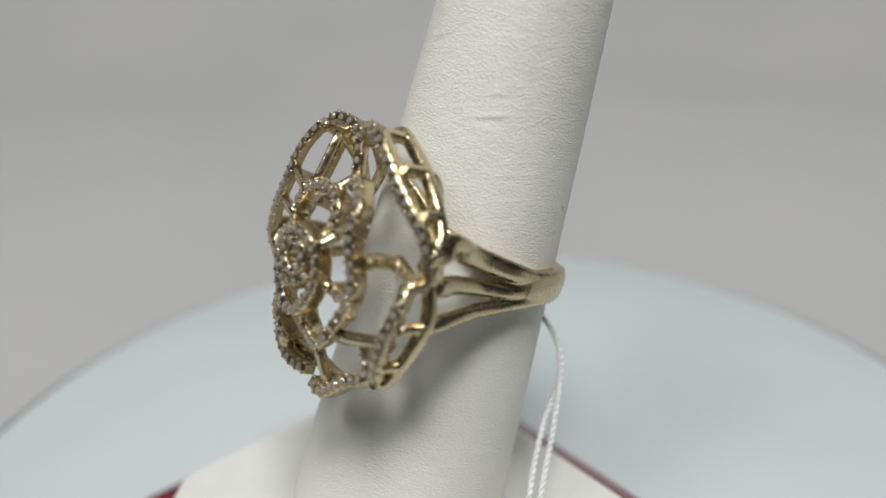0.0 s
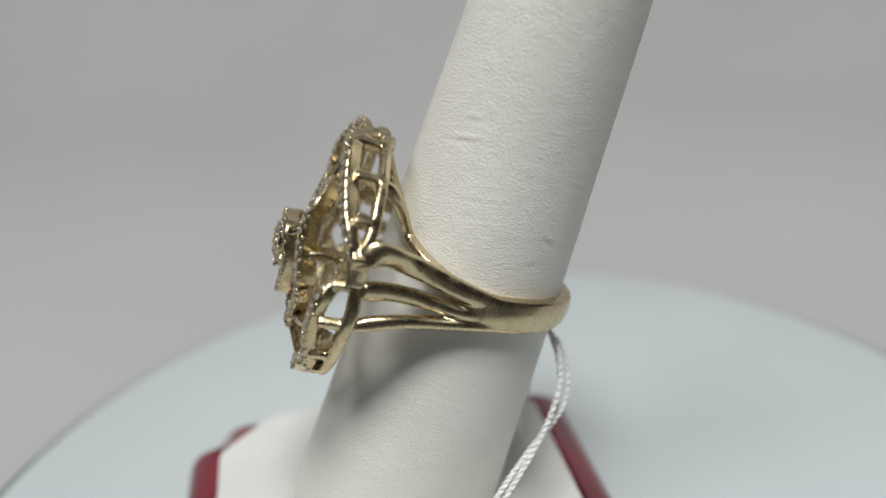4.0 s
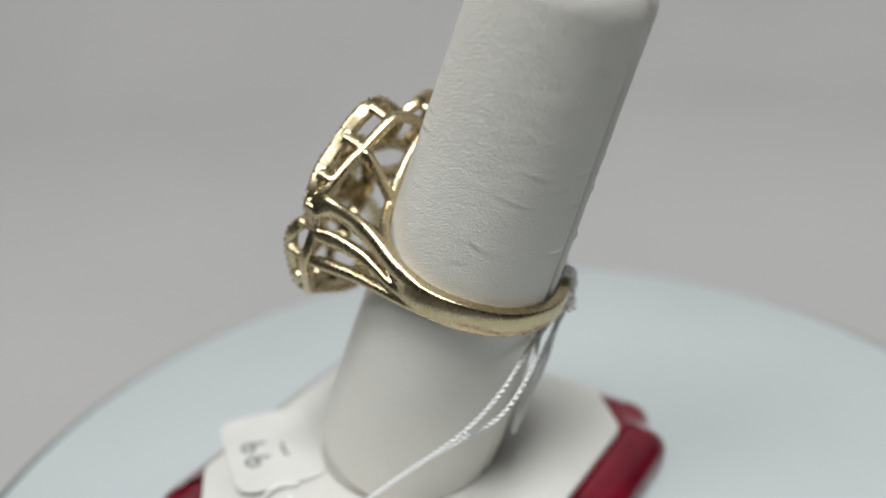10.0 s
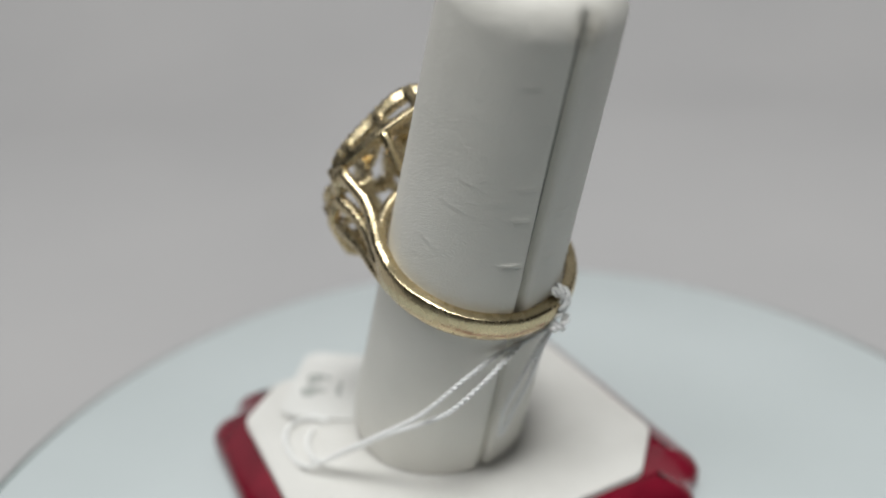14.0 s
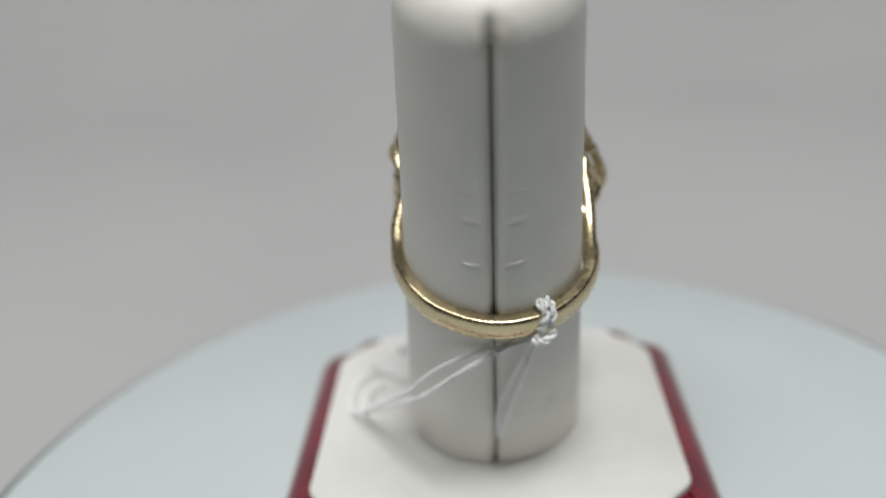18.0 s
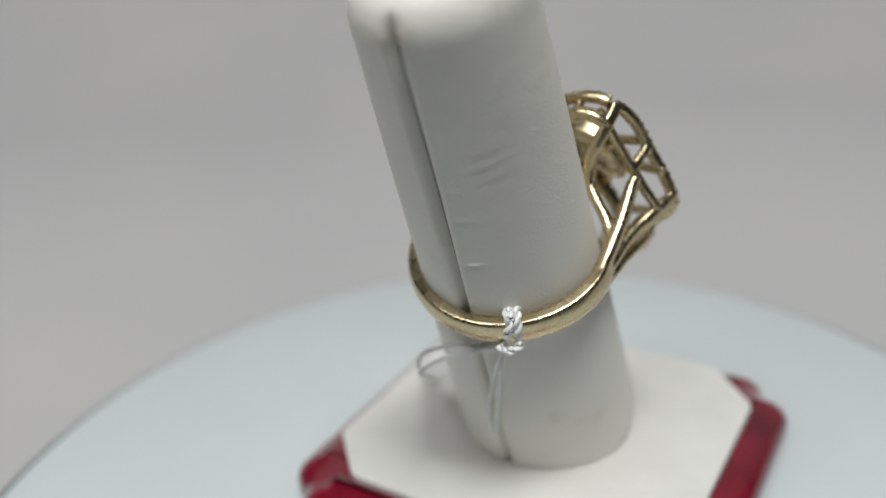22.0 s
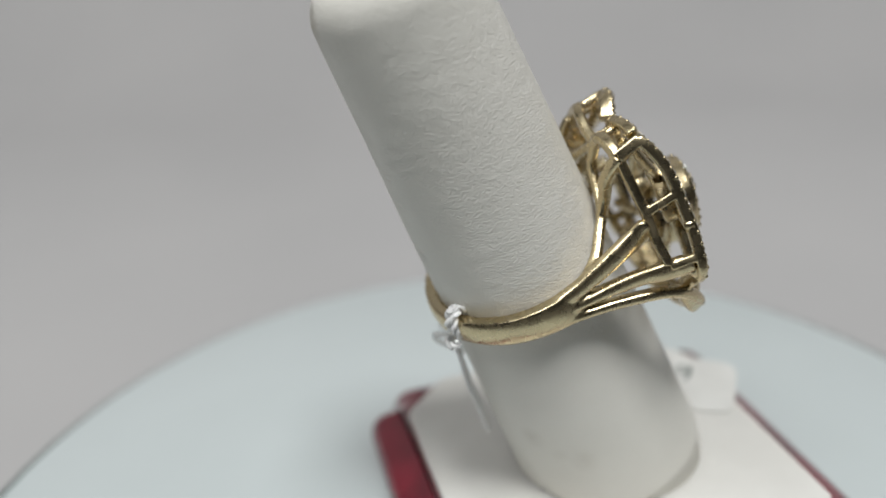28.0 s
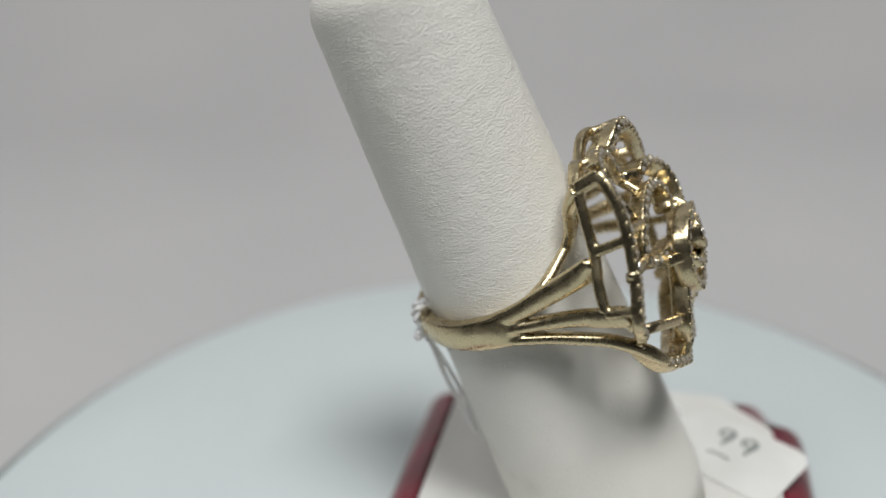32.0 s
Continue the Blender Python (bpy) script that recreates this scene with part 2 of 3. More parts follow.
def base_outline(z, inset):
    """A rectangle whose corners are cut by two rounded lobes with a notch between them."""
    hx, hy = HX + 4.6, HY + 3.9
    corner = [(-7.6, 0.0), (-6.4, -0.15), (-5.2, -0.7), (-4.3, -1.7), (-3.9, -2.7), (-3.7, -3.4), (-3.1, -4.0), (-2.1, -4.3), (-1.1, -4.9), (-0.35, -5.9), (-0.1, -7.0), (0.0, -8.2)]
    pts = []
    for sx, sy in ((1, 1), (1, -1), (-1, -1), (-1, 1)):
        c = [Vector((sx * (hx + a), sy * (hy + b), 0)) for a, b in corner]
        pts += c if sx * sy > 0 else c[::-1]
    m = len(pts)
    out = []
    for i, p in enumerate(pts):
        t = (pts[(i + 1) % m] - pts[i - 1]).normalized()
        nrm = Vector((-t.y, t.x, 0))
        q = p + nrm * -inset if nrm.dot(p) > 0 else p + nrm * inset
        out.append((CX + 0.1 + q.x, CY + q.y, z))
    return out


part("base", at(loft([base_outline(z, k) for z, k in ((0.0, 0.8), (0.5, 0.15), (1.2, 0.0), (2.2, 0.0), (3.0, 0.35), (3.7, 1.1), (4.3, 2.1), (4.85, 3.2), (5.4, 4.2))]), STAND), WOOD, stand, "glossy red lacquered wooden base")

SEAM_AT = radians(176.0)


def finger_radius(z):
    r = 8.9 - 0.0499 * z
    if z > 25.5:
        k = min((z - 25.5) / 3.6, 1.0)
        r -= 2.6 * (1 - math.sqrt(max(1 - k * k, 0)))
    return r


angles = []
n = 210
for i in range(n):
    a = 2 * math.pi * i / n
    if abs((a - SEAM_AT + math.pi) % (2 * math.pi) - math.pi) > 0.13:
        angles.append(a)
angles += [SEAM_AT + d for d in (-0.12, -0.10, -0.085, -0.07, -0.058, -0.046, -0.036, -0.026, -0.016, -0.006, 0.006, 0.016, 0.026, 0.036, 0.046, 0.058, 0.07, 0.085, 0.10, 0.12)]
angles.sort()


# creases: angle, height, length, depth, slant
CREASES = [(38, 10.3, 2.6, 0.10, 0.25), (40, 12.3, 1.6, 0.05, 0.2), (108, 3.9, 1.3, 0.10, -0.5), (102, 1.6, 1.2, 0.06, 0.3), (-147, 14.4, 4.0, 0.055, 0.08),
           (-146, 15.7, 3.2, 0.04, 0.05), (-146, 13.0, 3.4, 0.035, 0.1), (132, 11.8, 3.0, 0.05, -0.2), (150, 10.6, 2.0, 0.05, 0.1), (163, 18.7, 1.6, 0.08, 0.0),
           (150, 22.0, 2.4, 0.07, 0.15), (120, 9.0, 4.0, 0.04, -0.15), (-11, 16.0, 1.2, 0.10, 0.3), (-140, -12.0, 2.5, 0.04, 0.3), (62, 6.0, 3.0, 0.04, 0.2)]


def finger_point(a, z):
    r = finger_radius(z)
    d = (a - SEAM_AT + math.pi) % (2 * math.pi) - math.pi
    arc = d * r
    fade = min(1.0, max(0.0, (27.3 - z) / 1.5))
    r += fade * (0.12 * math.exp(-((abs(arc) - 1.0) / 0.4) ** 2) - 0.95 * math.exp(-(arc / (0.3 + 0.16 * min(1.0, max(0.0, z / 12)))) ** 2) - 0.15 * math.exp(-(arc / 1.0) ** 2))
    r -= 0.45 * math.exp(-((arc / 0.6) ** 2 + ((z - 27.3) / 0.7) ** 2))
    for zt, wide in ((3.7, 1.0), (9.0, 0.6), (12.4, 0.5)):
        r += 0.22 * wide * math.exp(-(((abs(arc) - 2.1) / 0.8) ** 2 + ((z - zt) / 0.16) ** 2)) - 0.09 * wide * math.exp(-(((abs(arc) - 1.9) / 0.9) ** 2 + ((z - zt + 0.38) / 0.2) ** 2))
    for ang, zc, ln, depth, slant in CREASES:
        da = ((a - radians(ang) + math.pi) % (2 * math.pi) - math.pi) * 8.5
        dz = z - zc - slant * da
        if abs(da) < ln * 1.6 and abs(dz) < 1.4:
            r += 0.7 * depth * math.exp(-(da / ln * 2) ** 2) * (math.exp(-(dz / 0.2) ** 2) - math.exp(-((dz + 0.45) / 0.24) ** 2))
    r += 0.05 * noise.noise(Vector((3.0 * math.cos(a), 3.0 * math.sin(a), z * 0.12))) + 0.025 * noise.noise(Vector((7 * math.cos(a), 7 * math.sin(a), z * 0.9)))
    return Vector((r * math.cos(a), r * math.sin(a), z))


levels = [-31 + 0.25 * i for i in range(226)] + [25.5, 26, 26.4, 26.8, 27.2, 27.6, 28.0, 28.35, 28.65, 28.9, 29.05]
levels += [zt + d for zt in (3.7, 9.0, 12.4) for d in (-0.6, -0.38, -0.2, 0.1, 0.25)]
levels = sorted(set(round(z, 2) for z in levels))
rings = []
foot = []
for a in angles:
    p = finger_point(a, -31)
    low = (FINGER @ p).z
    foot.append(Vector((p.x * (0.92 if p.x > 0 else 0.86), p.y * 0.905, p.z - (low - (TOP - 0.3)) / math.cos(TILT))))
rings.append(foot)
for z in levels:
    rings.append([finger_point(a, max(z, f.z + 0.55 + 0.02 * (z + 31.5))) for a, f in zip(angles, foot)])
rings.append([p * 0.72 + Vector((0, 0, 0.28 * 29.05 + 0.28)) for p in rings[-1]])


def smudge(m, spots):
    """Brown spots at places on the leather, among them faint handling marks."""
    t = m.node_tree
    b = t.nodes["Principled BSDF"]
    co = t.nodes.new("ShaderNodeTexCoord")
    rag = node(m, "ShaderNodeTexNoise", Scale=1400.0, Detail=3.0)
    t.links.new(co.outputs["Object"], rag.inputs["Vector"])
    for place, size, depth in spots:
        far = t.nodes.new("ShaderNodeVectorMath")
        far.operation = "DISTANCE"
        far.inputs[1].default_value = place
        t.links.new(co.outputs["Object"], far.inputs[0])
        fade = node(m, "ShaderNodeMapRange", From_Min=size, From_Max=0.0, To_Min=0.0, To_Max=depth)
        t.links.new(far.outputs["Value"], fade.inputs[0])
        torn = t.nodes.new("ShaderNodeMath")
        torn.operation = "MULTIPLY"
        t.links.new(fade.outputs[0], torn.inputs[0])
        t.links.new(rag.outputs["Fac"], torn.inputs[1])
        mix = t.nodes.new("ShaderNodeMix")
        mix.data_type = "RGBA"
        mix.inputs[7].default_value = (0.36, 0.31, 0.22, 1)
        t.links.new(torn.outputs[0], mix.inputs[0])
        t.links.new(b.inputs["Base Color"].links[0].from_socket, mix.inputs[6])
        t.links.new(mix.outputs[2], b.inputs["Base Color"])


def mark(deg, z):
    r = finger_radius(z)
    return Vector((r * math.cos(radians(deg)), r * math.sin(radians(deg)), z)) * MM


# the last spot is a stronger brown over the dimple atop the seam
smudge(LEATHER, [(mark(-145, -19.6), 0.0016, 0.35), (mark(-118.6, -23.2), 0.0018, 0.28), (mark(-131, -22.0), 0.0012, 0.2), (mark(178, 26.6), 0.0022, 1.0)])
finger = part("finger", at(loft(rings)), LEATHER, stand, "tilted white leatherette finger")
upright = FINGER.copy()
upright.translation = upright.translation * MM
finger.matrix_basis = upright
# strip along the bottom of the sewn groove, its shade painted in grey
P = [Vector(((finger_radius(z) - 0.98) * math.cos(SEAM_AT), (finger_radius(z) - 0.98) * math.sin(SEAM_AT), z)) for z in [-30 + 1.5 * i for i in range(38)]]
part("seam_shade_strip", at(sweep(P, 0.34, 0.14, radial)), SEAM_SHADE, finger, "grey strip painting the shade in the sewn groove")

# ---- ring ----
ring = thing("ring", "yellow gold openwork flower ring set with small clear stones", "ring")
OUT = Vector((1, 0, 0))


def gem_mesh():
    bm = bmesh.new()
    n = 8
    def circle(r, x, o=0.0):
        return [(x, r * math.cos(2 * math.pi * (i + o) / n), r * math.sin(2 * math.pi * (i + o) / n)) for i in range(n)]
    loft([circle(0.05, -0.32), circle(0.34, -0.02), circle(0.35, 0.03), circle(0.19, 0.16, 0.5)], True, bm)
    bmesh.ops.recalc_face_normals(bm, faces=bm.faces)
    bmesh.ops.transform(bm, matrix=SCALE, verts=bm.verts)
    me = bpy.data.meshes.new("stone")
    bm.to_mesh(me)
    bm.free()
    me.materials.append(STONE)
    return me


GEM = gem_mesh()
BEAD = bmesh.new()
bmesh.ops.create_icosphere(BEAD, subdivisions=1, radius=1.0)
BEAD_V = [w.co.copy() for w in BEAD.verts]
BEAD_F = [[w.index for w in fc.verts] for fc in BEAD.faces]
BEAD.free()


def stones(P, parent, width, face, step=1.0):
    """Stones set along the top of a rail, with two gold prongs between each pair."""
    total = sum((b - a).length for a, b in zip(P, P[1:]))
    count = max(int(total / step), 1)
    T = tangents(P)
    verts, faces = [], []
    d, i = 0.0, 0
    for k in range(count * 2):
        want = (k + 0.5) * total / (count * 2)
        while i < len(P) - 2 and d + (P[i + 1] - P[i]).length < want:
            d += (P[i + 1] - P[i]).length
            i += 1
        f = (want - d) / max((P[i + 1] - P[i]).length, 1e-6)
        p = P[i].lerp(P[i + 1], f)
        t = T[i].lerp(T[i + 1], f).normalized()
        a = face(p)
        a = (a - t * a.dot(t)).normalized()
        s = t.cross(a)
        if k % 2 == 0:
            ob = new("stone", GEM)
            ob.parent = parent
            jig = Matrix.Rotation(random.uniform(-0.14, 0.14), 4, "Y") @ Matrix.Rotation(random.uniform(-0.14, 0.14), 4, "Z") @ Matrix.Rotation(random.uniform(0, 0.8), 4, "X")
            m = Matrix((a, s, t)).transposed().to_4x4()
            m.translation = p - a * 0.04
            place = FINGER @ m @ jig
            place.translation = place.translation * MM
            ob.matrix_basis = place
        else:
            for side in (-1, 1):
                c = p + s * side * (width * 0.35) - a * 0.17
                o = len(verts)
                r = random.uniform(0.22, 0.27)
                verts += [c + w * r for w in BEAD_V]
                faces += [[o + q for q in fc] for fc in BEAD_F]
    bm = bmesh.new()
    vs = [bm.verts.new(w) for w in verts]
    for fc in faces:
        bm.faces.new([vs[q] for q in fc])
    tagged(part("beaded_edge", at(bm, FINGER), GOLD, parent), kind="stuff")


HEART = Vector((0, -2.0, -4.0))


def ease(k):
    k = min(max(k, 0.0), 1.0)
    return k * k * (3 - 2 * k)


def face_to(lean):
    """The way a set rail faces: outwards, leaning to (+) or from (-) the heart of the flower."""
    def face(p):
        d = HEART - Vector((0, p.y, p.z))
        return OUT + d.normalized() * lean * min(1.0, d.length / 3)
    return face


def join(bm, other):
    me = bpy.data.meshes.new("piece")
    other.to_mesh(me)
    other.free()
    bm.from_mesh(me)
    bpy.data.meshes.remove(me)
    return bm


def cast(name, pieces, label="", voxel=0.00011, rounds=5):
    """Metal pieces fused into one casting with soft fillets."""
    bm = bmesh.new()
    for piece in pieces:
        join(bm, piece)
    ob = part(name, at(bm, FINGER), GOLD, ring, label)
    fuse = ob.modifiers.new("fuse", "REMESH")
    fuse.mode, fuse.voxel_size, fuse.use_smooth_shade = "VOXEL", voxel, True
    soften = ob.modifiers.new("soften", "SMOOTH")
    soften.factor, soften.iterations = 0.5, rounds
    return ob


def crest(pts, width=1.15, height=1.3, closed=False, lean=0.15):
    """The top rail of a petal, its set face along the points."""
    return sweep(spline(pts, 6, closed), width, height, face_to(lean), 5.0, 16, closed, 1.0)


def wire(pts, across=0.85, along=0.8, up=OUT, square=4.0):
    """A squared bar of the gallery; along runs up the petal's wall."""
    return sweep(spline(pts, 6), across * 1.2, along * 1.2, up, square, 12)


def rung(a, b, wide=0.85, thick=0.8, up=(0, 0.6, 0.8)):
    a, b = Vector(a), Vector(b)
    return sweep([a.lerp(b, k / 4) for k in range(5)], thick * 1.15, wide * 1.15, up, 4.0, 12)


def petal(name, pts, width=1.15, height=1.3, closed=False, lean=0.15, extra=()):
    """A petal: its rail, the wall pieces cast with it, and the stones along its face."""
    ob = cast(name, [crest(pts, width, height, closed, lean), *extra])
    P = spline(pts, 6, closed)
    stones(P + [P[0]] if closed else P, ob, width, face_to(lean))
    return ob


# band and its split shoulders, one casting


# angle round the band: height of its middle line, width
BAND = [(66, -3.45, 3.8), (90, -3.55, 3.3), (115, -3.5, 3.2), (145, -3.8, 3.0), (180, -4.2, 2.85), (215, -4.35, 2.8), (240, -4.45, 2.95), (260, -4.42, 3.2), (276, -4.5, 3.5)]


def band_at(deg):
    for (a, z, w), (b, y, v) in zip(BAND, BAND[1:]):
        if deg <= b:
            k = ease((deg - a) / (b - a)) * 0.5 + (deg - a) / (b - a) * 0.5
            return z + (y - z) * k, w + (v - w) * k
    return BAND[-1][1:]


SHIFT = -0.3


def band_axis(deg):
    a = radians(deg)
    return Vector((0.25 + 10.0 * math.cos(a), SHIFT + 10.0 * math.sin(a), band_at(deg)[0]))


def shank():
    rs = []
    for i in range(71):
        deg = 64 + i * 216 / 70
        c, w = band_axis(deg), band_at(deg)[1]
        o = Vector((math.cos(radians(deg)), math.sin(radians(deg)), 0))
        t = 1.5 - 0.85 * ease((0.09 - min(i / 70, 1 - i / 70)) / 0.09)
        # flat inside and edges, softly domed outer face
        section = [(-0.5, -0.47), (-0.46, -0.5), (0.08, -0.5), (0.24, -0.47), (0.38, -0.35), (0.47, -0.17), (0.5, 0.0), (0.49, 0.17), (0.42, 0.34), (0.33, 0.46), (0.26, 0.5), (-0.46, 0.5), (-0.5, 0.47)]
        rs.append([c + o * u * t + UP * v * w for u, v in section])
    return loft(rs)


def limb(pts, head, tail, thick=1.45):
    """A branch of the split shoulder, from the flower down into the band."""
    P = spline(pts, 7)
    return sweep(P, lambda k: (head + (tail - head) * k) * (0.72 + 0.28 * ease(k * 7)), lambda k: thick * (0.85 + 0.15 * min(1.0, k * 2)), lambda p: Vector((p.x, p.y - SHIFT, 0)), 2.4, 18)


def prong(pts, foot, tip):
    return sweep(spline(pts, 6), lambda k: foot + (tip - foot) * ease(k * 1.6), lambda k: foot + (tip - foot) * ease(k * 1.6), OUT, 2.8, 12)


cast("band", [
    shank(),
    limb([(14.0, 9.2, -1.2), (13.3, 9.4, -0.6), (12.4, 9.4, -0.15), (11.0, 9.0, -0.25), (9.2, 8.5, -0.8), (7.5, 8.5, -1.2), (5.6, 8.9, -1.65), (3.2, 9.5, -2.15), (0.4, 9.6, -2.7), (-2.5, 9.3, -3.0)], 2.6, 1.5),
    limb([(12.7, 9.5, -3.5), (11.4, 9.2, -3.5), (10.0, 8.85, -3.5), (7.4, 8.65, -3.7), (5.4, 8.95, -3.85), (3.2, 9.45, -3.95), (-1.0, 9.55, -3.85)], 1.95, 1.05),
    limb([(12.6, 9.4, -7.0), (11.0, 9.5, -6.4), (9.3, 9.5, -5.95), (7.5, 9.35, -5.65), (5.6, 9.35, -5.4), (3.0, 9.6, -5.0), (0.0, 9.6, -4.65), (-2.5, 9.3, -4.4)], 1.5, 0.9),
    limb([(10.0, -10.7, -0.9), (9.3, -10.5, -1.1), (8.2, -10.45, -1.45), (5.95, -10.5, -2.0), (3.5, -10.4, -2.65), (1.3, -10.2, -3.2), (-2.0, -9.9, -3.6)], 2.8, 1.4),
    limb([(11.6, -13.3, -5.0), (10.2, -12.75, -4.95), (8.6, -12.1, -4.9), (7.1, -11.3, -4.85), (4.4, -10.6, -4.75), (1.5, -10.25, -4.6), (-1.5, -9.95, -4.4)], 2.3, 0.95),
    limb([(12.4, -9.8, -12.2), (11.5, -10.7, -10.4), (10.2, -11.4, -8.7), (8.6, -11.5, -7.6), (6.6, -11.2, -6.95), (3.9, -10.6, -6.35), (1.4, -10.25, -5.85), (-1.2, -9.95, -5.4)], 1.5, 0.95),
    # prongs that climb along the finger, forked below the gallery
    prong([(1.6, 9.6, -2.9), (3.8, 9.1, -2.1), (5.8, 8.1, -1.3), (7.2, 6.6, -0.7), (8.5, 4.0, 0.3), (9.3, 1.8, 2.2), (9.9, -0.4, 3.6), (10.4, -3.2, 5.2)], 1.3, 1.0),
    prong([(8.6, 4.0, 0.5), (9.6, 4.5, 2.1), (10.8, 5.0, 3.6), (11.7, 5.1, 4.35), (12.5, 5.0, 4.4)], 1.05, 1.2),
    prong([(1.0, -10.1, -3.6), (3.0, -9.9, -2.7), (4.8, -9.0, -1.9), (6.3, -7.6, -0.9), (7.7, -6.3, 0.2), (8.7, -4.6, 1.6), (9.6, -3.2, 3.4), (10.5, -3.6, 5.3)], 1.3, 1.0),
    prong([(7.4, -6.6, -0.1), (8.3, -6.6, 1.4), (8.9, -7.0, 3.2), (9.7, -7.7, 4.5), (10.5, -8.2, 5.4)], 1.0, 1.35),
], "satin gold band with split shoulders", 0.00011, 14)

# outer petals: set rail, lower gallery rail and rungs in between
petal("petal", [(13.7, -2.3, 5.8), (14.5, -1.3, 6.7), (15.05, -0.3, 7.2), (15.4, 0.8, 7.05), (15.6, 2.1, 6.5), (15.75, 3.5, 5.35), (15.75, 5.0, 3.9), (15.65, 6.25, 2.8), (15.5, 7.5, 1.7), (15.1, 8.65, 0.6), (14.65, 9.2, -0.6), (14.3, 9.2, -1.9), (13.9, 8.8, -3.2)], 1.15, lambda k: 1.55 - 0.45 * ease((k - 0.55) / 0.2), lean=-0.25, extra=[
    wire([(10.5, -3.6, 5.3), (10.7, -2.0, 6.1), (11.2, -0.3, 7.0), (11.8, 1.0, 7.1), (12.0, 2.4, 6.4), (12.15, 3.9, 5.4), (12.3, 5.3, 4.35), (12.55, 6.6, 3.2), (12.75, 7.8, 2.0), (13.0, 8.7, 0.9), (13.3, 9.3, -0.3), (13.3, 9.3, -1.8), (12.9, 9.1, -3.3)], 0.95, 0.85),
    rung((14.7, 1.3, 7.0), (11.8, 1.5, 6.8), 0.8), rung((14.7, 4.7, 4.7), (12.2, 4.9, 4.7), 0.95), rung((14.6, 7.9, 1.75), (12.9, 8.0, 1.85), 0.95),
    rung((13.6, 9.25, -1.2), (13.2, 9.3, -3.3), 1.7, 0.8, (1, 0, 0)),
    rung((14.2, 9.1, -1.45), (12.9, 9.2, -1.35), 2.3, 1.1), rung((13.7, 8.8, -3.2), (12.8, 9.1, -3.4), 0.9)])
petal("petal", [(14.15, 5.2, -2.5), (14.2, 6.0, -2.9), (14.6, 7.0, -3.2), (15.4, 8.3, -3.7), (16.0, 9.0, -4.6), (16.3, 9.1, -5.8), (16.4, 8.7, -7.4), (16.2, 8.2, -9.2), (15.8, 7.8, -10.8), (15.3, 7.3, -12.4)], 1.15, 1.25, lean=-0.25, extra=[
    wire([(13.0, 9.0, -3.2), (13.0, 9.3, -4.4), (13.0, 9.7, -6.0), (13.2, 9.6, -7.4), (13.2, 9.0, -9.0), (13.2, 8.3, -10.5), (13.3, 7.5, -12.0), (13.6, 7.0, -12.9)], 0.9, 0.95),
    rung((15.1, 8.9, -3.7), (13.0, 9.1, -3.5), 0.7), rung((15.5, 9.3, -7.1), (13.1, 9.6, -6.9), 0.85), rung((15.2, 8.0, -10.8), (13.3, 8.1, -10.7), 0.85), rung((14.9, 7.3, -12.6), (13.6, 7.1, -12.7), 0.7),
    rung((13.9, 8.4, -3.3), (14.6, 7.2, -3.4), 0.8, 0.9),
    wire([(17.0, 5.2, -2.9), (15.8, 5.2, -2.7), (14.2, 5.3, -2.8)], 1.2, 0.9, (0, 0.2, 1))])
petal("petal", [(13.0, -8.3, 6.3), (13.5, -9.1, 5.2), (13.9, -10.0, 3.4), (13.9, -10.8, 1.3), (13.75, -11.4, -0.2), (13.4, -12.5, -2.3), (12.8, -13.5, -4.6), (12.5, -13.7, -5.8), (12.3, -13.2, -6.9), (12.2, -12.4, -7.6)], 1.05, 1.0, lean=-0.15, extra=[
    wire([(10.4, -8.1, 5.4), (10.3, -8.9, 3.4), (10.2, -9.9, 1.0), (10.1, -10.5, -0.3), (9.7, -11.6, -2.2), (9.6, -12.7, -4.3)], 0.75, 0.8),
    rung((12.7, -8.4, 6.0), (10.4, -8.1, 5.4), 1.1, 1.0), rung((13.0, -11.0, 0.7), (10.1, -10.3, 0.2), 0.8), rung((12.2, -13.5, -4.6), (9.6, -12.8, -4.5), 0.75),
    wire([(10.4, -12.8, -5.0), (11.4, -13.1, -5.9), (11.9, -12.7, -7.2)], 0.8, 0.9)])
petal("petal", [(13.8, -1.7, 2.6), (13.7, -2.1, 3.6), (13.6, -2.4, 4.8), (13.4, -3.0, 5.9), (13.1, -4.1, 6.6), (13.1, -5.4, 6.95), (13.1, -6.8, 6.9), (13.0, -8.0, 6.5)], 1.1, 1.0, lean=-0.15, extra=[
    wire([(10.5, -3.6, 5.3), (10.6, -4.7, 6.2), (10.6, -5.8, 6.4), (10.5, -7.0, 6.1), (10.4, -8.1, 5.4)], 1.05, 1.05, OUT, 3.0),
    rung((12.4, -4.9, 6.3), (10.7, -5.0, 6.3), 0.7, 0.7), rung((12.7, -2.9, 5.6), (10.6, -3.4, 5.4), 0.65, 0.7)])
petal("petal", [(11.2, -11.2, -8.4), (11.6, -10.8, -9.8), (12.1, -10.1, -11.4), (12.9, -9.0, -12.9), (13.8, -7.2, -14.1), (14.2, -4.8, -15.2), (14.2, -2.2, -15.2)], 1.15, 1.5, extra=[
    wire([(11.9, -12.2, -7.4), (11.5, -11.8, -8.0), (11.2, -11.2, -8.6)], 0.9, 0.9),
    wire([(11.2, -10.6, -10.2), (11.8, -8.6, -12.6), (12.2, -5.6, -14.2), (12.3, -2.2, -14.6)], 0.8, 1.2)])
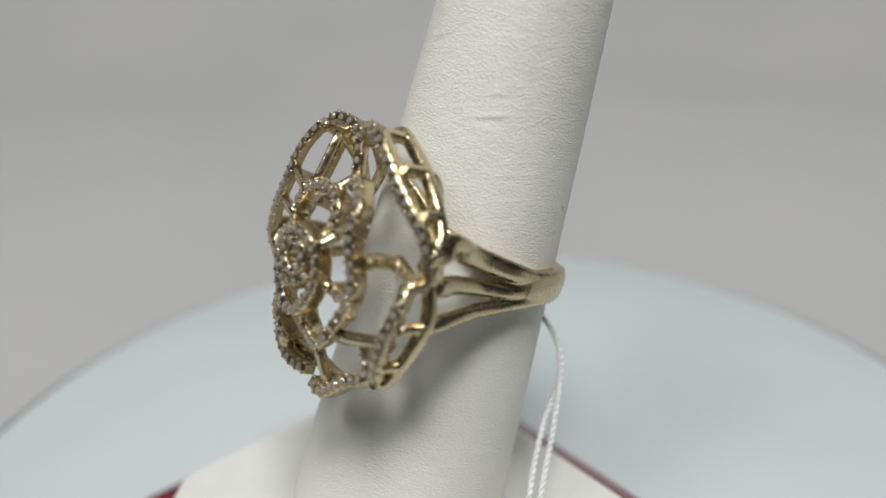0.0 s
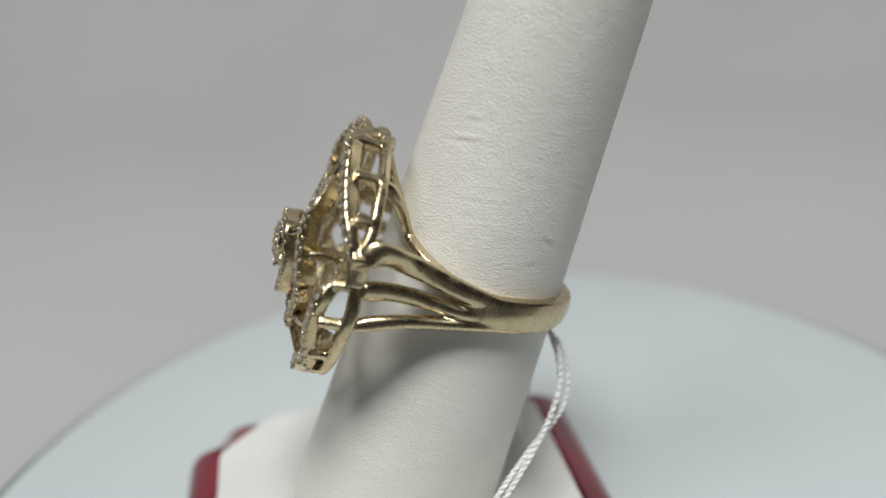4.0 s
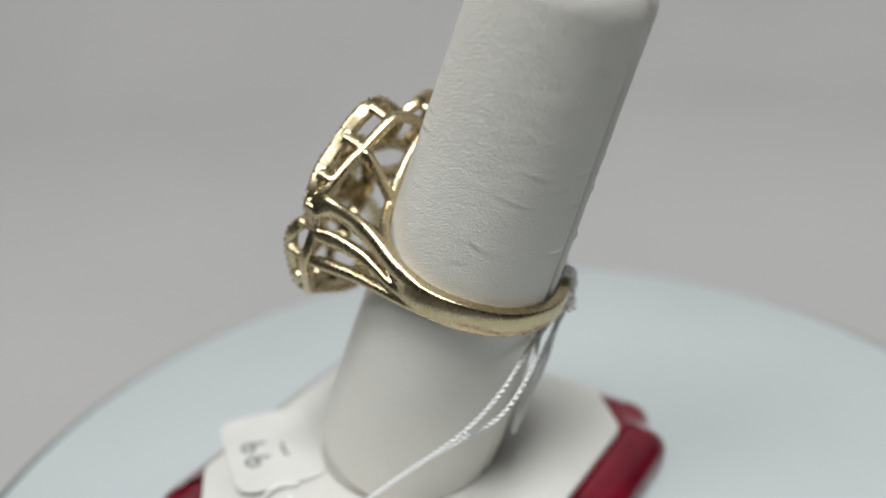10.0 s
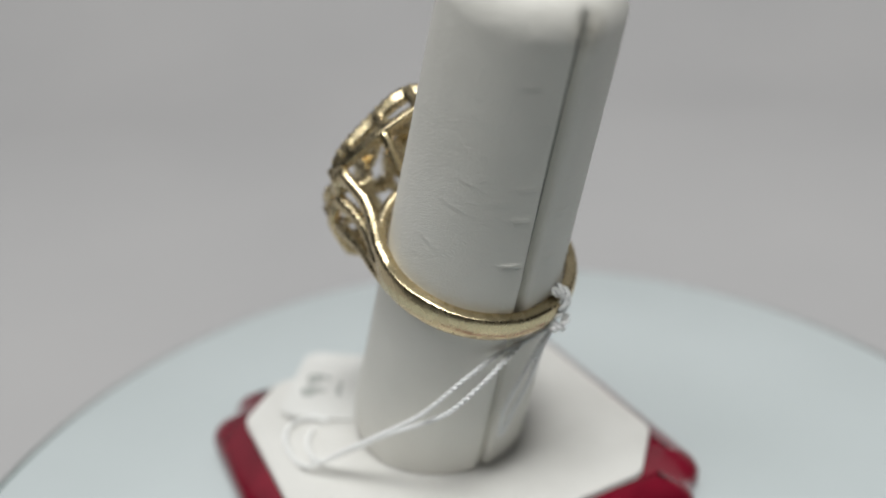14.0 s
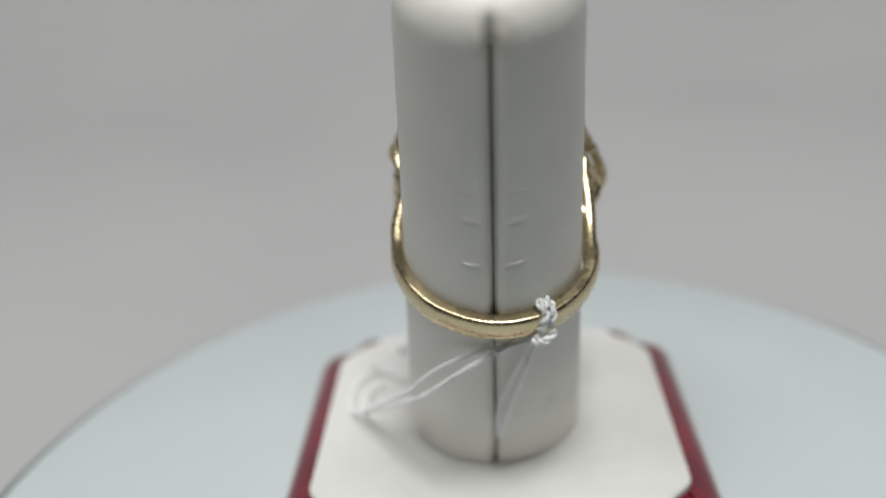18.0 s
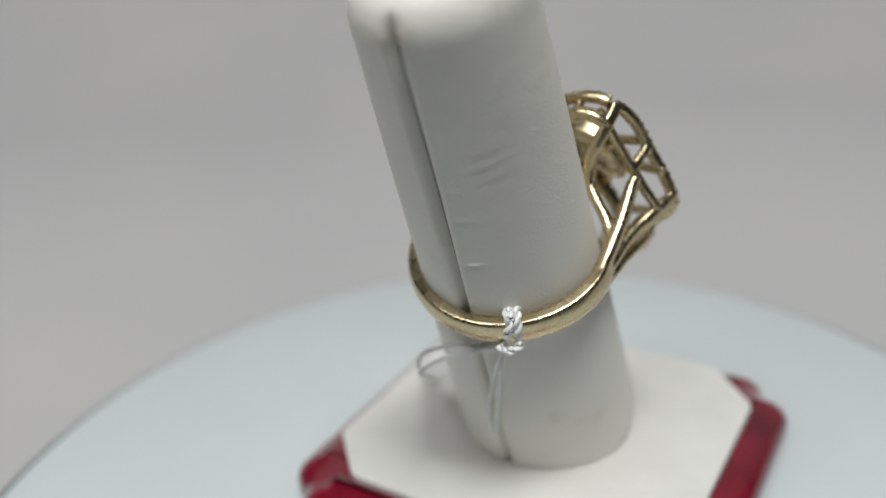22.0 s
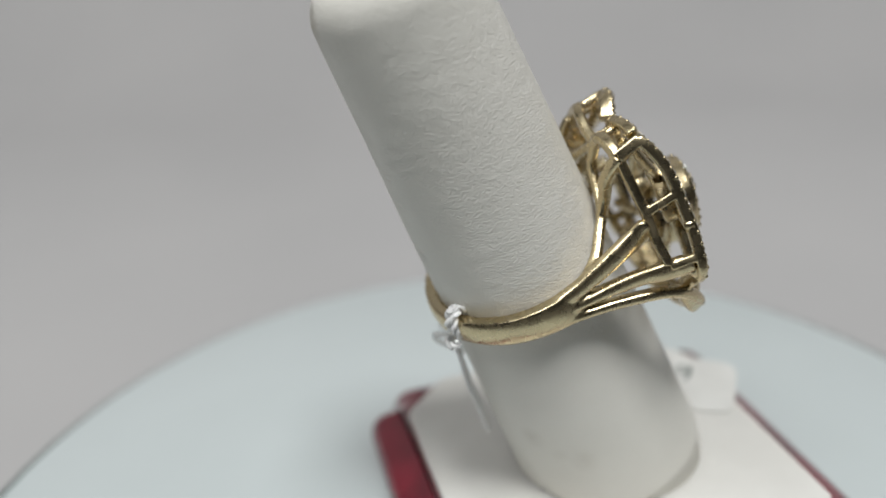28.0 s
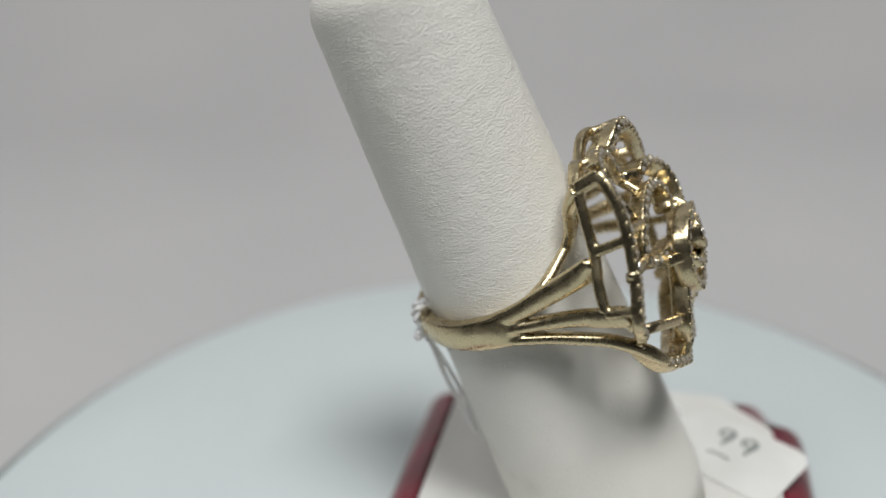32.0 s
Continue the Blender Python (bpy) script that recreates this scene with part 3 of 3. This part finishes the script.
petal("petal", [(14.0, 4.0, -10.4), (14.6, 5.2, -10.9), (15.2, 6.3, -11.6), (15.4, 6.3, -12.4), (15.3, 5.2, -13.0), (15.3, 3.9, -13.7), (15.0, 2.4, -14.9), (14.8, 0.9, -15.9), (14.4, -0.9, -15.6)], 1.15, 1.7, extra=[
    wire([(13.5, 7.0, -12.6), (12.8, 4.6, -13.4), (12.5, 2.4, -14.4), (12.3, 0.0, -15.0), (12.3, -2.2, -14.6)], 0.8, 1.2),
    rung((14.4, 1.2, -15.5), (12.5, 1.2, -14.8), 0.9, 0.8), rung((14.6, 6.4, -12.4), (13.4, 6.6, -12.5), 0.9, 0.8)])

# second ring of petals, tall ribbons
petal("inner_petal", [(15.5, -0.4, 2.2), (16.0, 0.8, 2.7), (16.6, 2.1, 2.2), (17.4, 3.3, 1.0), (17.8, 3.6, -0.6), (17.85, 4.0, -2.4), (17.7, 4.8, -4.0), (17.4, 4.8, -5.6), (17.2, 4.0, -6.3), (17.0, 2.7, -6.5), (17.0, 1.7, -6.0)], 1.1, 1.9, lean=-0.3)
petal("inner_petal", [(16.9, -0.5, -2.2), (17.0, 0.4, -1.3), (16.8, 0.1, 0.2), (16.3, -1.2, 1.2), (15.7, -3.3, 1.4), (15.3, -5.2, 1.0), (14.8, -7.1, -0.1), (14.3, -8.4, -1.6), (14.3, -8.5, -3.0), (15.1, -6.9, -3.8), (16.4, -4.8, -3.7)], 1.1, 1.8, lean=-0.3)
petal("inner_petal", [(17.2, 4.6, -6.5), (16.9, 3.8, -7.7), (16.8, 2.9, -9.4), (16.8, 2.1, -10.8), (16.4, 0.6, -11.7), (16.4, -1.2, -10.6), (16.9, -1.6, -9.0)], 1.1, 1.8, lean=-0.3)
petal("inner_petal", [(16.6, -3.6, -6.8), (16.2, -5.2, -8.4), (15.6, -6.5, -10.6), (15.1, -6.2, -12.4), (14.6, -4.8, -13.8)], 1.1, 1.8, lean=-0.3)
# rose in the middle
petal("rose_heart", [(17.7, -4.9, -3.7), (18.3, -3.2, -2.6), (18.7, -1.4, -2.4), (18.7, 0.2, -3.0), (18.4, 0.8, -4.4), (18.1, 0.7, -6.0), (18.0, 0.1, -7.7), (17.8, -1.0, -9.0), (17.4, -2.8, -9.3), (17.2, -4.6, -7.9), (17.3, -5.3, -5.7)], 1.1, 1.7, True)
petal("rose_heart", [(18.8, -1.6 + 1.3 * math.cos(i * math.pi / 4), -4.5 + 1.2 * math.sin(i * math.pi / 4)) for i in range(8)], 0.95, 1.9, True)
petal("rose_heart", [(18.4, 0.2, -5.6), (18.5, -0.9, -6.5), (18.3, -2.4, -7.0), (17.9, -3.9, -6.5), (17.7, -4.5, -5.4)], 0.95, 1.6)

# struts between the layers
for a, b, w in (((16.8, 1.2, -1.9), (18.0, 0.7, -3.0), 0.9), ((16.3, 1.8, -6.3), (17.0, 0.6, -6.2), 0.9),
                ((15.0, 0.0, 2.0), (13.6, -1.8, 2.8), 0.9), ((15.0, -2.9, 0.8), (13.4, -1.9, 2.5), 0.75), ((14.6, -6.6, 0.0), (13.4, -10.4, 1.2), 0.8),
                ((12.1, -7.0, 5.6), (13.9, -6.8, 0.2), 0.75), ((14.0, -8.3, -2.6), (12.6, -12.8, -1.9), 0.8), ((15.2, -6.8, -4.2), (16.8, -5.1, -5.0), 0.9),
                ((16.0, 3.2, -9.9), (14.4, 7.9, -8.9), 0.9), ((15.8, 0.8, -11.6), (14.4, 1.4, -14.8), 0.8), ((15.0, -6.4, -10.4), (12.0, -12.2, -7.2), 0.8),
                ((16.2, -4.8, -4.2), (17.0, -4.6, -4.6), 0.9), ((16.2, -1.6, -9.4), (17.0, -1.6, -9.0), 0.9), ((16.4, 4.2, -6.4), (15.9, 3.8, -8.0), 0.9),
                ((14.6, -5.6, -12.9), (13.6, -5.8, -14.6), 0.9), ((16.9, 0.3, -2.0), (17.4, -0.8, -3.2), 0.9)):
    part("strut", at(rung(a, b, w, w * 0.9, (0.3, 0.5, 0.8)), FINGER), GOLD, ring)

# ---- tag string ----
twine = thing("tag_string", "twisted white cotton tag string knotted on the gold band", "string")


def yarn(pts, parent, name="strand", r=0.16, pitch=1.4, seed=0.0):
    P = spline(pts, 14)
    L = [0.0]
    for a, b in zip(P, P[1:]):
        L.append(L[-1] + (b - a).length)
    n = max(int(L[-1] / 0.16), 8)
    Q, i = [], 0
    for k in range(n + 1):
        w = L[-1] * k / n
        while i < len(P) - 2 and L[i + 1] < w:
            i += 1
        Q.append((w, P[i].lerp(P[i + 1], (w - L[i]) / max(L[i + 1] - L[i], 1e-6))))
    pts_only = [q for _, q in Q]
    T = tangents(pts_only)
    bm = bmesh.new()
    for ph in (0.0, math.pi):
        path = []
        prev = None
        for (w, q), t in zip(Q, T):
            a = t.orthogonal().normalized() if prev is None else (prev - t * prev.dot(t)).normalized()
            prev = a
            b = t.cross(a)
            g = 2 * math.pi * w / pitch + ph + seed
            path.append(q + (a * math.cos(g) + b * math.sin(g)) * r * 0.95)
        rs = []
        for p, t in zip(path, tangents(path)):
            a = t.orthogonal().normalized()
            b = t.cross(a)
            rs.append([p + a * r * math.cos(2 * math.pi * k / 6) + b * r * math.sin(2 * math.pi * k / 6) for k in range(6)])
        loft(rs, True, bm)
    return part(name, at(bm), STRING, parent)


def on_finger(x, y, z):
    return FINGER @ Vector((x, y, z))


KNOT = -24.5


def wrap(deg, lean):
    a = radians(180 - KNOT + deg)
    c = Vector((0.25 + 9.95 * math.cos(a), 0.0 + 9.95 * math.sin(a), -4.3 - 0.09 * (0.25 + 9.95 * math.cos(a))))
    o = Vector((math.cos(a), math.sin(a), 0))
    s = Vector((-math.sin(a), math.cos(a), 0))
    return [FINGER @ (c + o * 1.0 * math.cos(g) + Vector((0, 0, 1.45)) * math.sin(g) + s * lean * math.sin(g)) for g in [i * 2 * math.pi / 10 - 1.7 for i in range(11)]]


for deg, lean in ((-2.9, 0.45), (1.9, 0.25)):
    yarn(wrap(deg, lean), twine, "knot_loop", 0.24, 2.1, deg)
yarn(wrap(0.2, -0.5), twine, "knot_loop", 0.19, 1.9)
under = on_finger(-10.3, -3.6, -5.0)
yarn([on_finger(-9.9, -5.2, -4.9), on_finger(-10.7, -4.0, -5.5), on_finger(-10.4, -2.9, -5.3)], twine, "knot_loop", 0.24, 1.9)
yarn([under, (3.2, 3.4, 26.5), (5.6, 0.9, 26.0), (8.1, -2.8, 23.5), (7.8, -7.0, 19.3), (5.5, -14.9, 12.9), (4.4, -19.5, 9.3), (3.4, -22.9, 7.1), (1.4, -25.4, 6.9), (-1.4, -27.4, 6.9), (-4.3, -27.4, 6.9), (-5.8, -25.4, 6.9), (-5.5, -23.4, 6.9)], twine, seed=0.4)
yarn([under, (3.4, 3.1, 26.3), (7.0, 0.7, 24.6), (8.6, -3.0, 21.2), (6.6, -7.2, 17.5), (5.2, -11.5, 14.5), (4.2, -16.0, 11.2), (3.0, -20.6, 7.9), (1.2, -22.9, 6.9), (-1.4, -24.4, 6.9), (-3.6, -24.4, 6.9)], twine, seed=1.7)
yarn([under, (2.3, 5.1, 26.1), (2.5, 2.9, 21.8), (2.4, 0.9, 17.2), (1.8, 0.2, 13.4)], twine, "tail")
yarn([under, (2.1, 5.2, 26.0), (2.1, 3.7, 21.4), (1.8, 1.9, 17.2), (1.6, 0.3, 13.3)], twine, "tail", seed=1.0)

# ---- paper label on the pad ----
tag = thing("paper_label", "small white paper label with a handwritten number 99", "label")


LU = Vector((-0.83, 0.56, 0)).normalized()      # along the writing, in the stand's axes
LV = Vector((LU.y, -LU.x, 0))                    # down the label
LA, LB, LR = 15.0, 10.0, 2.3


def label_point(u, v, lift=0.0):
    """u along the writing, v down the label, both in mm; the lower edge rests on the pad."""
    p = STAND @ (Vector((-23.2, -18.4, 0)) + LU * u + LV * v)
    return Vector((p.x, p.y, TOP + 0.12 + 0.06 * (LB - v) + lift))


outline = []
for cx, cy, a0 in ((LA - LR, LB - LR, 0), (LR, LB - LR, 90), (LR, LR, 180), (LA - LR, LR, 270)):
    for k in range(6):
        g = radians(a0 + 18 * k)
        outline.append((cx + LR * math.cos(g), cy * 1.12 - 1.2 + LR * math.sin(g)))
part("paper", at(loft([[label_point(a, b, z) for a, b in outline] for z in (-0.05, 0.05)])), PAPER, tag, smooth=False)


def writing(pts, width, name):
    """A pen stroke lying on the label."""
    P = [Vector(p) for p in spline(pts, 6)]
    bm = bmesh.new()
    prev = None
    for p, t in zip(P, tangents(P)):
        s = t.cross(UP).normalized() * width / 2
        pair = (bm.verts.new(p + s), bm.verts.new(p - s))
        if prev:
            bm.faces.new((prev[0], prev[1], pair[1], pair[0]))
        prev = pair
    bmesh.ops.recalc_face_normals(bm, faces=bm.faces)
    return part(name, at(bm), INK, tag, smooth=False)


for mid in (5.5, 8.4):
    writing([label_point(mid - 0.15 + x, 2.5 - y, 0.065) for x, y in ((1.0, 1.0), (0.5, 1.4), (-0.3, 1.25), (-0.65, 0.6), (-0.2, 0.1), (0.6, 0.3), (1.0, 1.0), (0.85, 0.1), (0.5, -1.4))], 0.44, "digit_nine")
writing([label_point(u, v, 0.065) for u, v in ((5.2, 5.9), (6.6, 5.6), (8.0, 5.7))], 0.36, "underline")


def motions():
    for ob in MOVING:
        walk(ob, [(0.5 * i, pose(0, 0, 0, 0, 0, OMEGA * 0.5 * i)) for i in range(65)])


motions()
